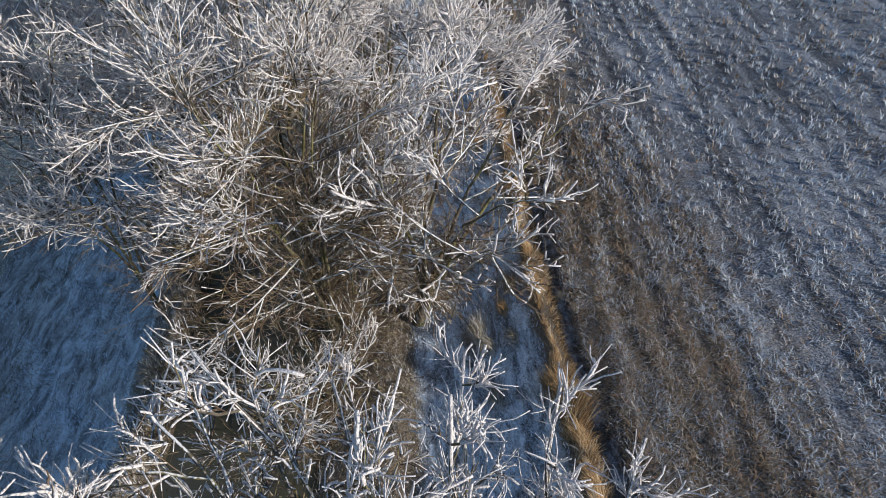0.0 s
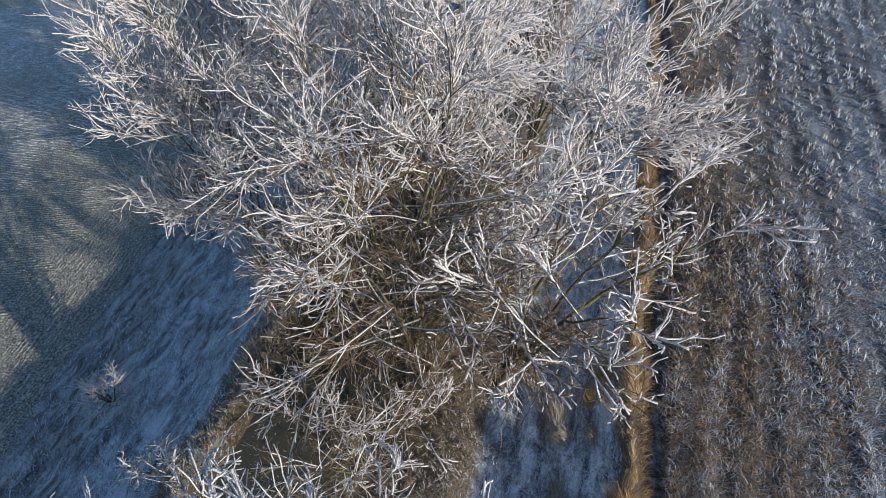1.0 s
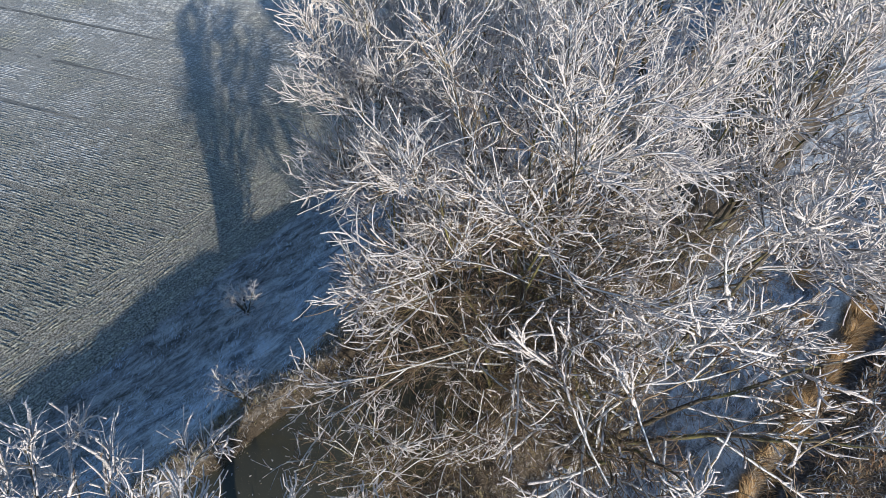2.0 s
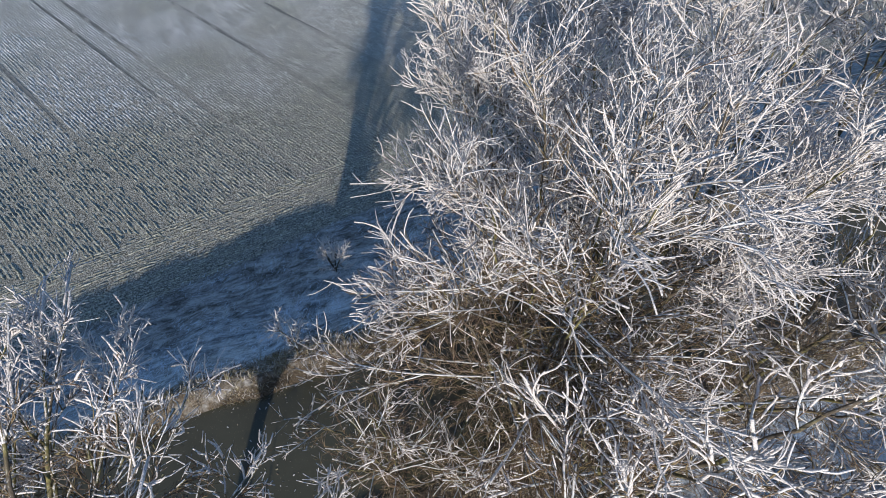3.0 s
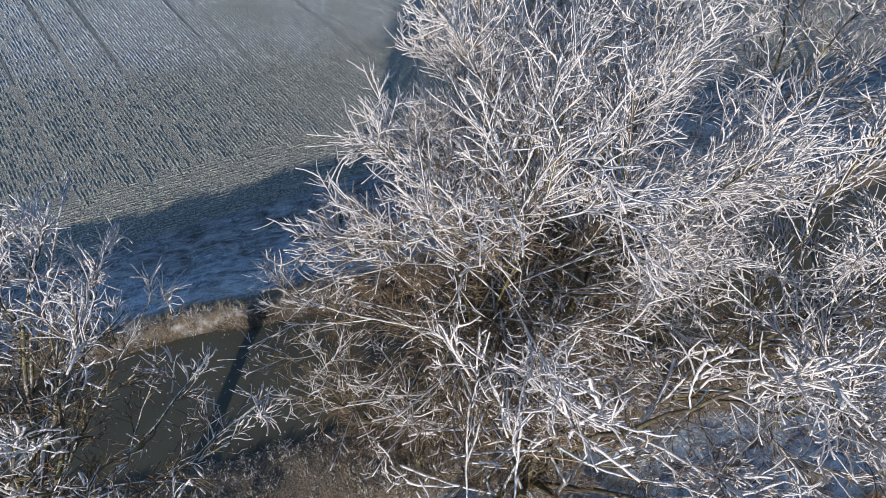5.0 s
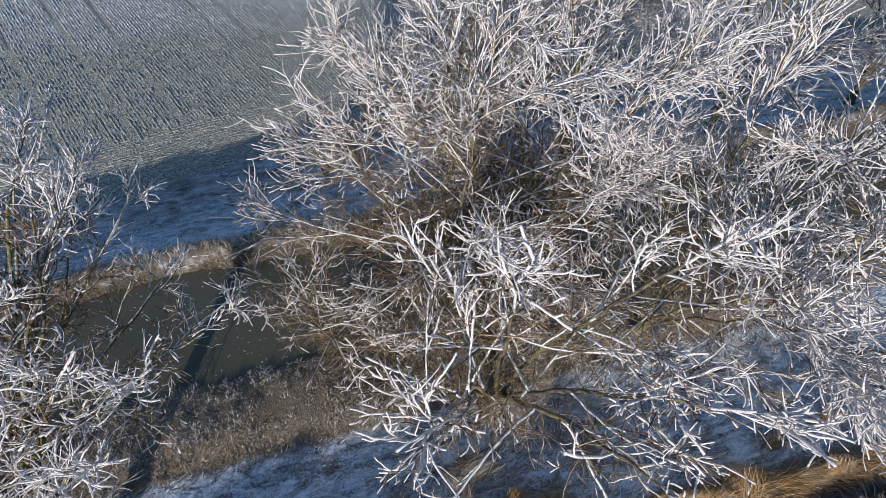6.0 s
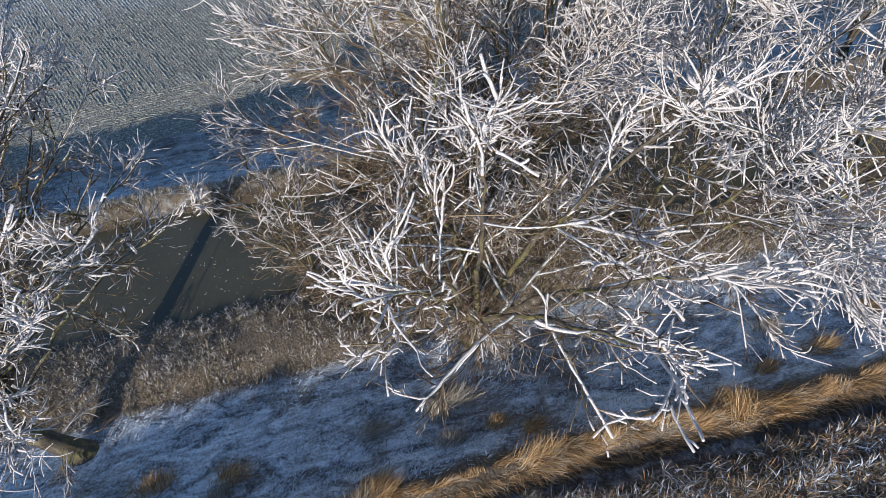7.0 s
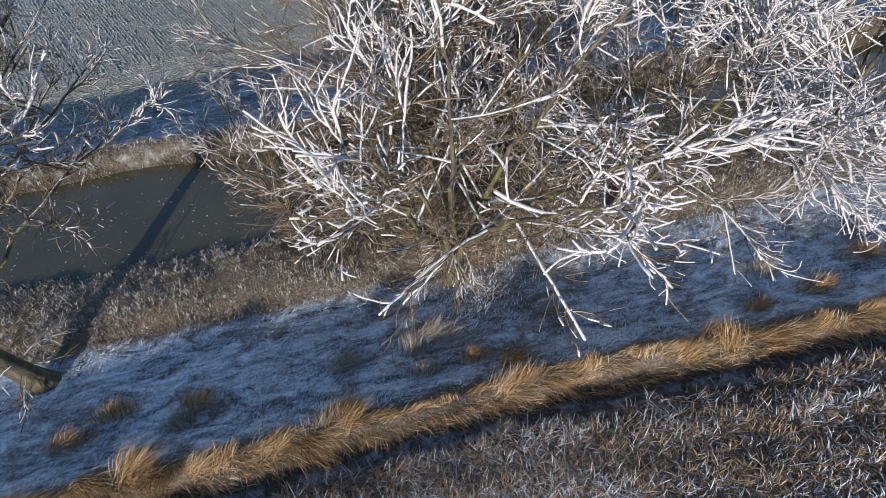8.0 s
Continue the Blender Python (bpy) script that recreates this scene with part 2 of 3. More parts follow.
FROST_BLADE = blade_material("frosted_short_grass", [(0.0, (0.10, 0.09, 0.065)), (0.5, (0.24, 0.225, 0.19)), (1.0, (0.40, 0.38, 0.33))],
                             1.1, 0.80, (0.60, 0.68, 0.77))


# ---------------------------------------------------------------- mesh helpers
def mesh_from(name, verts, faces_by_size, mat, smooth=False):
    """A mesh from arrays: verts (n, 3) and face index arrays, one array for each face size."""
    me = bpy.data.meshes.new(name)
    loops = np.concatenate([f.ravel() for f in faces_by_size]).astype(np.int32)
    totals = np.concatenate([np.full(len(f), f.shape[1]) for f in faces_by_size]).astype(np.int32)
    me.vertices.add(len(verts))
    me.vertices.foreach_set("co", np.asarray(verts, np.float32).ravel())
    me.loops.add(len(loops))
    me.loops.foreach_set("vertex_index", loops)
    me.polygons.add(len(totals))
    me.polygons.foreach_set("loop_start", np.concatenate([[0], np.cumsum(totals)[:-1]]).astype(np.int32))
    me.polygons.foreach_set("loop_total", totals)
    if smooth:
        me.polygons.foreach_set("use_smooth", np.ones(len(totals), bool))
    me.materials.append(mat)
    me.update(calc_edges=True)
    me.validate()
    return me


def tubes(name, lines, mat, sides=4, lump=0.0, rng=None):
    """One mesh of tapered round tubes; each line is (points (n, 3), radii (n))."""
    verts, quads, caps, at = [], [], [], 0
    ang = np.arange(sides) * 2 * np.pi / sides
    by_n = {}
    for p, r in lines:
        by_n.setdefault(len(p), []).append((p, r))
    for n, group in by_n.items():
        P = np.stack([g[0] for g in group])
        R = np.stack([g[1] for g in group])
        if lump and rng is not None:
            R = R * (1 + lump * rng.uniform(-1, 1, R.shape))
        T = np.gradient(P, axis=1)
        T /= np.linalg.norm(T, axis=2, keepdims=True) + 1e-9
        ref = np.where(np.abs(T[:, :1, 2:3]) > 0.9, np.array([1.0, 0, 0]), np.array([0, 0, 1.0]))
        U = np.cross(T, np.broadcast_to(ref, T.shape))
        U /= np.linalg.norm(U, axis=2, keepdims=True) + 1e-9
        V = np.cross(T, U)
        ring = P[:, :, None] + R[:, :, None, None] * (np.cos(ang)[:, None] * U[:, :, None] + np.sin(ang)[:, None] * V[:, :, None])
        m = len(group)
        verts.append(ring.reshape(-1, 3))
        idx = at + np.arange(m * n * sides).reshape(m, n, sides)
        a, b_ = idx[:, :-1], idx[:, 1:]
        quads.append(np.stack([a, np.roll(a, -1, 2), np.roll(b_, -1, 2), b_], -1).reshape(-1, 4))
        caps.append(idx[:, -1])
        at += m * n * sides
    return mesh_from(name, np.concatenate(verts), [np.concatenate(quads), np.concatenate(caps)], mat, smooth=True)


def blades(name, base, heading, lean, length, width, mat, rng, droop=0.5):
    """One mesh of bent grass blades, each a keeled strip that tapers to its tip."""
    n = len(base)
    side = np.stack([-np.sin(heading), np.cos(heading), np.zeros(n)], 1)
    ahead = np.stack([np.cos(heading), np.sin(heading), np.zeros(n)], 1)
    up = np.array([0, 0, 1.0])
    l2 = np.clip(lean + droop * rng.uniform(0.3, 1.0, n), 0, 2.0)
    d1 = np.sin(lean)[:, None] * ahead + np.cos(lean)[:, None] * up
    d2 = np.sin(l2)[:, None] * ahead + np.cos(l2)[:, None] * up
    mid = base + d1 * (length * 0.5)[:, None]
    tip = mid + d2 * (length * 0.5)[:, None]
    w = (width * 0.5)[:, None]
    twist = rng.uniform(-0.6, 0.6, n)[:, None]
    s2 = side * np.cos(twist) + np.cross(d1, side) * np.sin(twist)
    V = np.stack([base - side * w, base + side * w, mid - s2 * w * 0.8, mid + s2 * w * 0.8, tip], 1).reshape(-1, 3)
    i = np.arange(n)[:, None] * 5
    return mesh_from(name, V, [i + np.array([[0, 1, 3, 2]]), i + np.array([[2, 3, 4]])], mat)


def part(name, me, parent, label="", kind=""):
    ob = new(name, me)
    ob.parent = parent
    return tagged(ob, label, kind=kind)


# ---------------------------------------------------------------- ground
PROFILE_X = [-600, -60, -20, -13.9, -12.2, -10.4, -9.5, -8.9, -8.45, -8.28, -8.12, -7.7, -6.6, -5.5, -5.05, -4.8, -4.4, -3.8, -3.35, -2.9, -1.5, -0.55, -0.1, 0.2, 0.38, 0.50, 0.78, 1.0, 1.6, 30, 600]
PROFILE_Z = [-2.7, -2.25, -2.06, -2.04, -1.82, -1.36, -0.92, -0.48, -0.17, -0.33, -0.62, -1.2, -1.5, -1.2, -0.8, -0.62, -0.52, -0.46, -0.46, -0.6, -0.42, -0.26, 0.0, 0.14, 0.06, -0.16, -0.15, 0.0, 0.05, 0.1, 0.8]
WATER_Z = -0.62


def wave(x, y, s, k):
    """Smooth unevenness, within about -1 to 1."""
    return (np.sin(x * s + 1.3 * k + 1.7 * np.sin(y * s * 0.61 + k)) + np.sin(y * s * 0.83 + 2.1 * k + 1.3 * np.sin(x * s * 0.47 - k)) + np.sin((x + y) * s * 1.9 + k * 3.3) * 0.5) / 2.5


def edge_shift(y):
    """How far the far field's edge lies beyond its mean line."""
    return -0.17 * np.clip(y, -6, 14) + 0.25


def ridge_shift(y):
    """How far the grass ridge and the near field's edge have drifted from the stream's line."""
    return 0.055 * np.clip(np.asarray(y, float) - 7.0, 0, 16)


def ground_z(x, y):
    x, y = np.asarray(x, float), np.asarray(y, float)
    x = x - ridge_shift(y) * np.clip((x + 2.2) / 1.4, 0, 1)
    x = x - edge_shift(y) * np.clip((-9.4 - x) / 3.0, 0, 1)
    xs = x + 0.16 * wave(x * 0.2, y, 0.9, 1.0) + 0.07 * wave(x * 0.2, y, 2.7, 2.0)
    z = np.interp(xs, PROFILE_X, PROFILE_Z)
    rough = np.interp(x, [-14, -11, -9, -8.2, -7.8, -5.6, -5, -3, 0.5, 1.2], [0.015, 0.035, 0.06, 0.03, 0.02, 0.02, 0.05, 0.04, 0.03, 0.03])
    z = z + 0.026 * np.clip(y, -2, 11) * np.exp(-((x + 8.7) / 0.42) ** 2) - 0.022 * np.clip(y, -2, 14) * np.clip((-9.5 - x) / 3.5, 0, 1)
    return z + rough * (wave(x, y, 2.3, 3.0) + 0.6 * wave(x, y, 6.1, 4.0))


def build_ground():
    xs = np.concatenate([-np.geomspace(600, 32, 24), np.arange(-31, -14, 0.5), np.arange(-14, 2.4, 0.13), np.arange(2.5, 22, 0.4), np.geomspace(22.4, 600, 24)])
    ys = np.concatenate([-np.geomspace(600, 12, 24), np.arange(-11.6, -4, 0.3), np.arange(-4, 18, 0.2), np.arange(18, 45, 0.3), np.geomspace(45.4, 600, 24)])
    X, Y = np.meshgrid(xs, ys, indexing="ij")
    V = np.stack([X, Y, ground_z(X, Y)], -1).reshape(-1, 3)
    i = np.arange(len(xs) * len(ys)).reshape(len(xs), len(ys))
    Q = np.stack([i[:-1, :-1], i[1:, :-1], i[1:, 1:], i[:-1, 1:]], -1).reshape(-1, 4)
    ob = new("ground", mesh_from("ground", V, [Q], GROUND, smooth=True))
    tagged(ob, "frozen meadow, stream banks and fields under hoarfrost", "ground", kind="structure")


def build_water():
    ys = np.linspace(-400, 400, 81)
    V = np.array([(x, y, WATER_Z) for y in ys for x in (-8.6, -4.5)])
    i = np.arange(80)[:, None] * 2
    ob = new("water", mesh_from("water", V, [i + np.array([[0, 1, 3, 2]])], WATER))
    tagged(ob, "still murky green water of a narrow stream", "stream", kind="structure")
    # dead leaves and bits of rime that lie on the still water
    rng = np.random.default_rng(8)
    n = 700
    x, y = rng.uniform(-8.1, -4.9, n), rng.uniform(-4, 14, n)
    way = rng.uniform(0, 2 * np.pi, n)
    me = blades("floating_leaves", np.column_stack([x, y, np.full(n, WATER_Z + 0.006)]), way, np.full(n, 1.5), rng.uniform(0.025, 0.07, n), rng.uniform(0.015, 0.035, n), BANK_BLADE, rng, 0.05)
    tagged(new("floating_leaves", me), "pale dead leaves afloat on the murky stream", "leaves", kind="stuff")


build_ground()
build_water()


# ---------------------------------------------------------------- far field with drilled rows
ROW_WAY = np.array([math.cos(radians(23.5)), math.sin(radians(23.5))])
ROW_SIDE = np.array([-ROW_WAY[1], ROW_WAY[0]])
TRACKS = (-3.3, -1.1, 0.65, 4.5, 5.6, 9.9, 13.6, 17.4)      # wheel tracks, across the rows from the field's datum


def row_mesh(name, lines, rng):
    """Low uneven ridges of young plants along the given lines; each line is (points (n, 2), roughness)."""
    verts, quads, at = [], [], 0
    for p, rough in lines:
        p = p + rng.normal(0, 0.011 * rough, p.shape)
        d = np.gradient(p, axis=0)
        d /= np.linalg.norm(d, axis=1, keepdims=True)
        nrm = np.stack([-d[:, 1], d[:, 0]], 1)
        h = 0.036 * rough * rng.uniform(0, 1, len(p)) ** 1.3
        w = 0.045 * (1 + rng.uniform(-0.6, 0.45, len(p)))
        z = ground_z(p[:, 0], p[:, 1])
        a = np.column_stack([p - nrm * w[:, None], z - 0.012])
        b = np.column_stack([p + nrm * (rng.uniform(-0.4, 0.4, len(p)) * w)[:, None], z + h])
        c = np.column_stack([p + nrm * w[:, None], z - 0.012])
        n = len(p)
        verts.append(np.stack([a, b, c], 1).reshape(-1, 3))
        i = at + np.arange(n - 1)[:, None] * 3
        quads.append(np.concatenate([i + np.array([[0, 1, 4, 3]]), i + np.array([[1, 2, 5, 4]])]))
        at += n * 3
    return mesh_from(name, np.concatenate(verts), [np.concatenate(quads)], CROP)


def build_crop():
    """Drilled rows of young crop over the field, and a headland whose rows follow the stream."""
    rng = np.random.default_rng(5)
    lines = []
    for k in range(-300, 330):
        off = k * 0.125
        if min(abs(off - t) for t in TRACKS) < 0.11:
            continue
        s = np.concatenate([np.arange(-62, -32, 1.5), np.arange(-32, -12, 0.35), np.arange(-12, 14, 0.18)])
        p = np.array([-16.0, 0.0]) + s[:, None] * ROW_WAY + off * ROW_SIDE
        keep = (p[:, 0] < -16.5 + edge_shift(p[:, 1]) + 0.5 * math.sin(off * 3.7)) & (p[:, 0] > -70) & (p[:, 1] > -20) & (p[:, 1] < 34)
        if keep.sum() > 3:
            lines.append((p[keep], 1.0))
    tagged(new("crop_rows", row_mesh("crop_rows", lines, rng)), "drilled rows of frosted winter crop with wheel tracks", "crop", kind="stuff")
    for k in range(24):
        y = np.arange(-14, 28, 0.12)
        x = np.full(len(y), -13.8 - 0.125 * k) + edge_shift(y) + 0.04 * np.sin(y * 0.7 + k)
        if k not in (9, 17):
            tagged(new("crop_ridge", row_mesh("crop_ridge", [(np.stack([x, y], 1), 0.9)], rng)), "low ridge of frosted winter crop along the field's edge", "crop ridge", group="headland ridges")


def build_tracks():
    """Pressed wheel tracks of dark soil between the rows."""
    rng = np.random.default_rng(6)
    for off in TRACKS:
        s = np.arange(-60, 0.6, 0.5)
        p = np.array([-16.0, 0.0]) + s[:, None] * ROW_WAY + off * ROW_SIDE
        p = p[s < -9.5 + rng.uniform(-3.0, 2.5)]
        w = 0.085 * (1 + rng.uniform(-0.35, 0.35, len(p))) * np.clip((len(p) - np.arange(len(p))) / 9.0, 0.05, 1)
        V = np.stack([np.column_stack([p + ROW_SIDE * (e * w)[:, None], ground_z(p[:, 0], p[:, 1]) + lift]) for e, lift in ((-1, 0.012), (-0.5, 0.005), (0.5, 0.005), (1, 0.012))], 1).reshape(-1, 3)
        i = np.arange(len(p) - 1)[:, None] * 4
        me = mesh_from("wheel_track", V, [np.concatenate([i + np.array([[k, k + 1, k + 5, k + 4]]) for k in range(3)])], TRACK)
        tagged(new("wheel_track", me), "narrow pressed wheel track of dark soil between crop rows", "wheel track", group="wheel tracks in the far field")


build_crop()
build_tracks()


# ---------------------------------------------------------------- grass
def scatter(rng, n, x0, x1, y0, y1):
    return rng.uniform(x0, x1, n), rng.uniform(y0, y1, n)


def on_ground(x, y, sink=0.01):
    return np.column_stack([x, y, ground_z(x, y) - sink])


def tufted(rng, cx, cy, count, radius, size, spread=1.0):
    """Blades gathered in tufts: each tuft has a way of its own to which its blades keep more or less."""
    n = len(cx)
    k = np.repeat(np.arange(n), count)
    m = len(k)
    a = rng.uniform(0, 2 * np.pi, m)
    d = np.sqrt(rng.uniform(0, 1, m)) * np.broadcast_to(radius, n)[k]
    x, y = cx[k] + d * np.cos(a), cy[k] + d * np.sin(a)
    comb = rng.uniform(0, 2 * np.pi, n)[k]
    heading = np.where(rng.uniform(0, 1, m) < 0.55, a, comb) + rng.normal(0, 0.5 * spread, m)
    lean = np.clip(rng.uniform(0.25, 0.9, n)[k] + rng.normal(0, 0.3, m), 0.1, 1.4)
    length = rng.uniform(0.45, 1.0, m) * np.broadcast_to(size, n)[k] * rng.uniform(0.6, 1.2, n)[k]
    return x, y, heading, lean, length, k


def build_field_grass():
    rng = np.random.default_rng(11)
    n = 38000
    r = (rng.uniform(0, 1, n) * (42 ** 0.75 - 1) + 1) ** (1 / 0.75)
    a = rng.uniform(-0.5 * np.pi, 0.5 * np.pi, n)
    x, y = 0.2 + r * np.cos(a), 5.0 + r * np.sin(a)
    keep = (x > 0.9 + ridge_shift(y) + 0.12 * wave(x, y, 1.9, 3.0)) & ((y > 0) | (rng.uniform(0, 1, n) < 0.45))
    x, y = x[keep], y[keep]
    x2, y2 = scatter(rng, 11000, 0.85, 5.0, 1.0, 15.0)
    x2 = x2 + ridge_shift(y2)
    x, y = np.concatenate([x, x2]), np.concatenate([y, y2])
    # sown rows a little off the stream's line
    across = x * math.cos(radians(8.5)) - y * math.sin(radians(8.5))
    row = 0.5 + 0.5 * np.cos(2 * np.pi * across / 0.75 + 0.9 * wave(x, y, 0.9, 7.0) + 0.7 * wave(x, y, 2.6, 2.0))
    keep = rng.uniform(0, 1, len(x)) < 0.36 + 0.50 * row + 0.25 * wave(x, y, 4.2, 5.0)
    x, y, row = x[keep], y[keep], row[keep]
    r = np.hypot(x - 0.2, y - 5.0)
    big = np.interp(r, [0, 5, 12, 46], [1.15, 1.1, 1.1, 1.8])
    bx, by, head, lean, length, k = tufted(rng, x, y, 6, 0.07 * big, 0.25 * big, 1.0)
    lean = np.clip(lean + np.interp(r, [0, 6, 12], [0.35, 0.3, 0.0])[k], 0.1, 1.45)
    b = on_ground(bx, by)
    b[:, 2] += 0.035 * row[k]
    width = rng.uniform(0.008, 0.015, len(bx)) * np.interp(r, [0, 3, 6, 10, 20, 46], [0.42, 0.55, 1.1, 1.8, 2.9, 4.4])[k]
    me = blades("field_grass", b, head, lean, length, width, FIELD_BLADE, rng, 0.7)
    tagged(new("field_grass", me), "tangled tufts of frosted grass in sown rows", "grass", kind="stuff")


def build_ridge_grass():
    """Clumps of long grass, each combed its own way, of uneven size and with gaps."""
    rng = np.random.default_rng(12)
    base, head, lean, length = [], [], [], []
    y = -4.0
    while y < 36:
        y += rng.uniform(0.10, 0.34)
        wide = 1.0 + 0.30 * math.sin(y * 1.7) + 0.24 * math.sin(y * 0.53 + 1.0) - 0.045 * max(0.0, min(y - 5, 8))
        size = rng.uniform(0.5, 1.15) * wide
        n = int(420 * size * (1.0 if y < 18 else 0.6))
        cx = 0.16 + float(ridge_shift(y)) + 0.07 * math.sin(y * 2.3) + rng.normal(0, 0.085 * wide)
        h = radians(80) + rng.normal(0, 0.65)
        px, py = cx + rng.normal(0, 0.085 * size, n), y + rng.normal(0, 0.12, n)
        base.append(on_ground(px, py))
        head.append(h + rng.normal(0, 0.32, n))
        lean.append(rng.uniform(0.65, 1.3) + rng.normal(0, 0.2, n))
        length.append(rng.uniform(0.13, 0.54, n) * size)
    n = 9000
    y = rng.uniform(-4, 30, n)
    base.append(on_ground(rng.normal(0.42, 0.08, n) + ridge_shift(y), y))
    head.append(radians(40) + 0.7 * wave(y * 0, y, 1.4, 5.0) + rng.normal(0, 0.5, n))
    lean.append(rng.uniform(0.7, 1.5, n))
    length.append(rng.uniform(0.08, 0.30, n))
    base, head, lean, length = (np.concatenate(v) for v in (base, head, lean, length))
    me = blades("golden_grass", base, head, np.clip(lean, 0.1, 1.45), length, rng.uniform(0.005, 0.011, len(base)), GOLD_BLADE, rng, 0.8)
    tagged(new("golden_grass", me), "ridge of long golden dead grass combed over a low bank", "grass", kind="stuff")


def build_bank_grass():
    rng = np.random.default_rng(13)
    for name, x0, x1, y1, n, size, label in (("near_bank_grass", -4.95, -2.85, 17, 7600, 0.14, "tussocky short brown dead grass on the near stream bank"),
                                             ("far_bank_grass", -9.1, -7.96, 20, 6200, 0.23, "short frosted brown dead grass on the far stream bank")):
        x, y = scatter(rng, n, x0, x1, -6, y1)
        keep = rng.uniform(0, 1, n) < 0.62 + 0.55 * wave(x, y, 3.1, 4.0)
        x, y = x[keep], y[keep]
        bx, by, head, lean, length, k = tufted(rng, x, y, 11, 0.06, size * (1 + 0.4 * wave(x, y, 2.1, 1.0)))
        me = blades(name, on_ground(bx, by), head, lean, length, rng.uniform(0.007, 0.014, len(bx)), BANK_BLADE, rng, 0.7)
        tagged(new(name, me), label, "grass", kind="stuff")


def build_frost_grass():
    rng = np.random.default_rng(14)
    for name, x0, x1, y1, n, label in (("meadow_grass", -2.9, 0.0, 20, 30000, "short flattened meadow grass white with frost"),
                                       ("verge_grass", -13.8, -8.6, 24, 52000, "short frosted grass beside the far field")):
        x, y = scatter(rng, n, x0, x1, -5, y1)
        x = x + edge_shift(y) * np.clip((-9.4 - x) / 3.0, 0, 1)
        keep = rng.uniform(0, 1, n) < 0.55 + 0.7 * wave(x, y, 2.3, 6.0)
        x, y = x[keep], y[keep]
        k = len(x)
        way = radians(100) + 0.9 * wave(x, y, 1.3, 2.0) + rng.normal(0, 0.7, k)
        me = blades(name, on_ground(x, y), way, rng.uniform(0.9, 1.5, k), rng.uniform(0.05, 0.18, k), rng.uniform(0.008, 0.016, k), FROST_BLADE if x1 > -1 else VERGE_BLADE, rng, 0.4)
        tagged(new(name, me), label, "grass", kind="stuff")


build_field_grass()
build_ridge_grass()
build_bank_grass()
build_frost_grass()


def grass_tuft(x, y, size, mat, label, seed, count=420):
    """A low clump that lies over to one side, thin towards its edge."""
    rng = np.random.default_rng(seed)
    long = rng.uniform(0.7, 1.4)
    px = rng.normal(0, 0.12 * size, count)
    py = rng.normal(0, 0.20 * size * long, count)
    b = np.column_stack([px, py, 0.20 * size * np.exp(-(px / (0.16 * size)) ** 2 - (py / (0.26 * size * long)) ** 2) - 0.03])
    way = radians(115) + rng.normal(0, 0.7)
    me = blades("grass_tuft", b, way + rng.normal(0, 0.55, count), rng.uniform(0.5, 1.4, count), rng.uniform(0.12, 0.50, count) * size, rng.uniform(0.005, 0.010, count), mat, rng, 0.8)
    ob = new("grass_tuft", me)
    ob.location = (x, y, float(ground_z(x, y)))
    return tagged(ob, label, "grass tuft", group="tufts in the meadow")


GOLD, PALE = "tuft of golden dead grass in the frosted meadow", "tuft of pale bleached grass in the frosted meadow"
for i, (x, y, s, gold) in enumerate(((-1.03, 2.8, 0.9, 1), (-1.25, 1.45, 0.9, 1), (-0.85, 0.8, 1.0, 1), (-1.3, 7.0, 1.2, 0), (-1.1, 6.6, 1.0, 0), (-1.15, 5.35, 0.9, 0), (-0.7, 2.6, 0.7, 0),
                                     (-0.25, 14.5, 1.2, 1), (-0.12, 13.1, 0.8, 1), (-0.8, 16.1, 1.2, 1), (-0.9, 13.8, 1.0, 0), (-0.5, 6.7, 0.8, 0), (0.2, 4.95, 0.9, 0), (0.78, 7.65, 0.6, 0), (-0.35, 8.2, 0.9, 1), (-0.6, 7.6, 0.7, 1))):
    grass_tuft(x, y, 0.78 * s, GOLD_BLADE if gold else BANK_BLADE, GOLD if gold else PALE, 40 + i)


# ---------------------------------------------------------------- trees
def unit(v):
    return v / (np.linalg.norm(v) + 1e-9)


def square_to(d):
    """Two ways square to d, the first of them level."""
    a = unit(np.cross(d, np.array([0, 0, 1.0]) if abs(d[2]) < 0.93 else np.array([1.0, 0, 0])))
    return a, np.cross(d, a)


def fork_way(tangent, angle, turn):
    """A way that leaves the tangent at an angle, turned round it."""
    a, b = square_to(tangent)
    return unit(tangent * math.cos(angle) + (a * math.cos(turn) + b * math.sin(turn)) * math.sin(angle))


def along(line, f):
    p, r = line
    u = f * (len(p) - 1)
    i = min(int(u), len(p) - 2)
    w = u - i
    return p[i] * (1 - w) + p[i + 1] * w, unit(p[i + 1] - p[i]), r[i] * (1 - w) + r[i + 1] * w


def crooked(rng, start, way, length, r0, r1, seg=0.13, kink=0.15, curl=0.5, lift=0.2):
    """A bough or twig that goes from bud to bud with small kinks, in one long curve of its own, and lifts or sinks at its end."""
    k = int(np.clip(round(length / seg), 2, 18))
    d = unit(np.array(way, float))
    a, b = square_to(d)
    u = np.linspace(0.15, 1, k)
    bud = kink * rng.uniform(0.2, 1.0, k) * np.where(np.arange(k) % 2, 1, -1)
    A = bud + np.cumsum(rng.normal(0, kink * 0.5, k)) + rng.normal(0, curl) * u
    B = rng.uniform(-0.5, 0.5) * bud + np.cumsum(rng.normal(0, kink * 0.5, k)) + rng.normal(0, curl) * u
    D = d + A[:, None] * a + B[:, None] * b
    D[:, 2] += lift * u
    D *= (length / k) / np.linalg.norm(D, axis=1, keepdims=True)
    pts = np.vstack([np.array(start, float), np.array(start, float) + np.cumsum(D, 0)])
    return pts, np.linspace(r0, r1, k + 1)


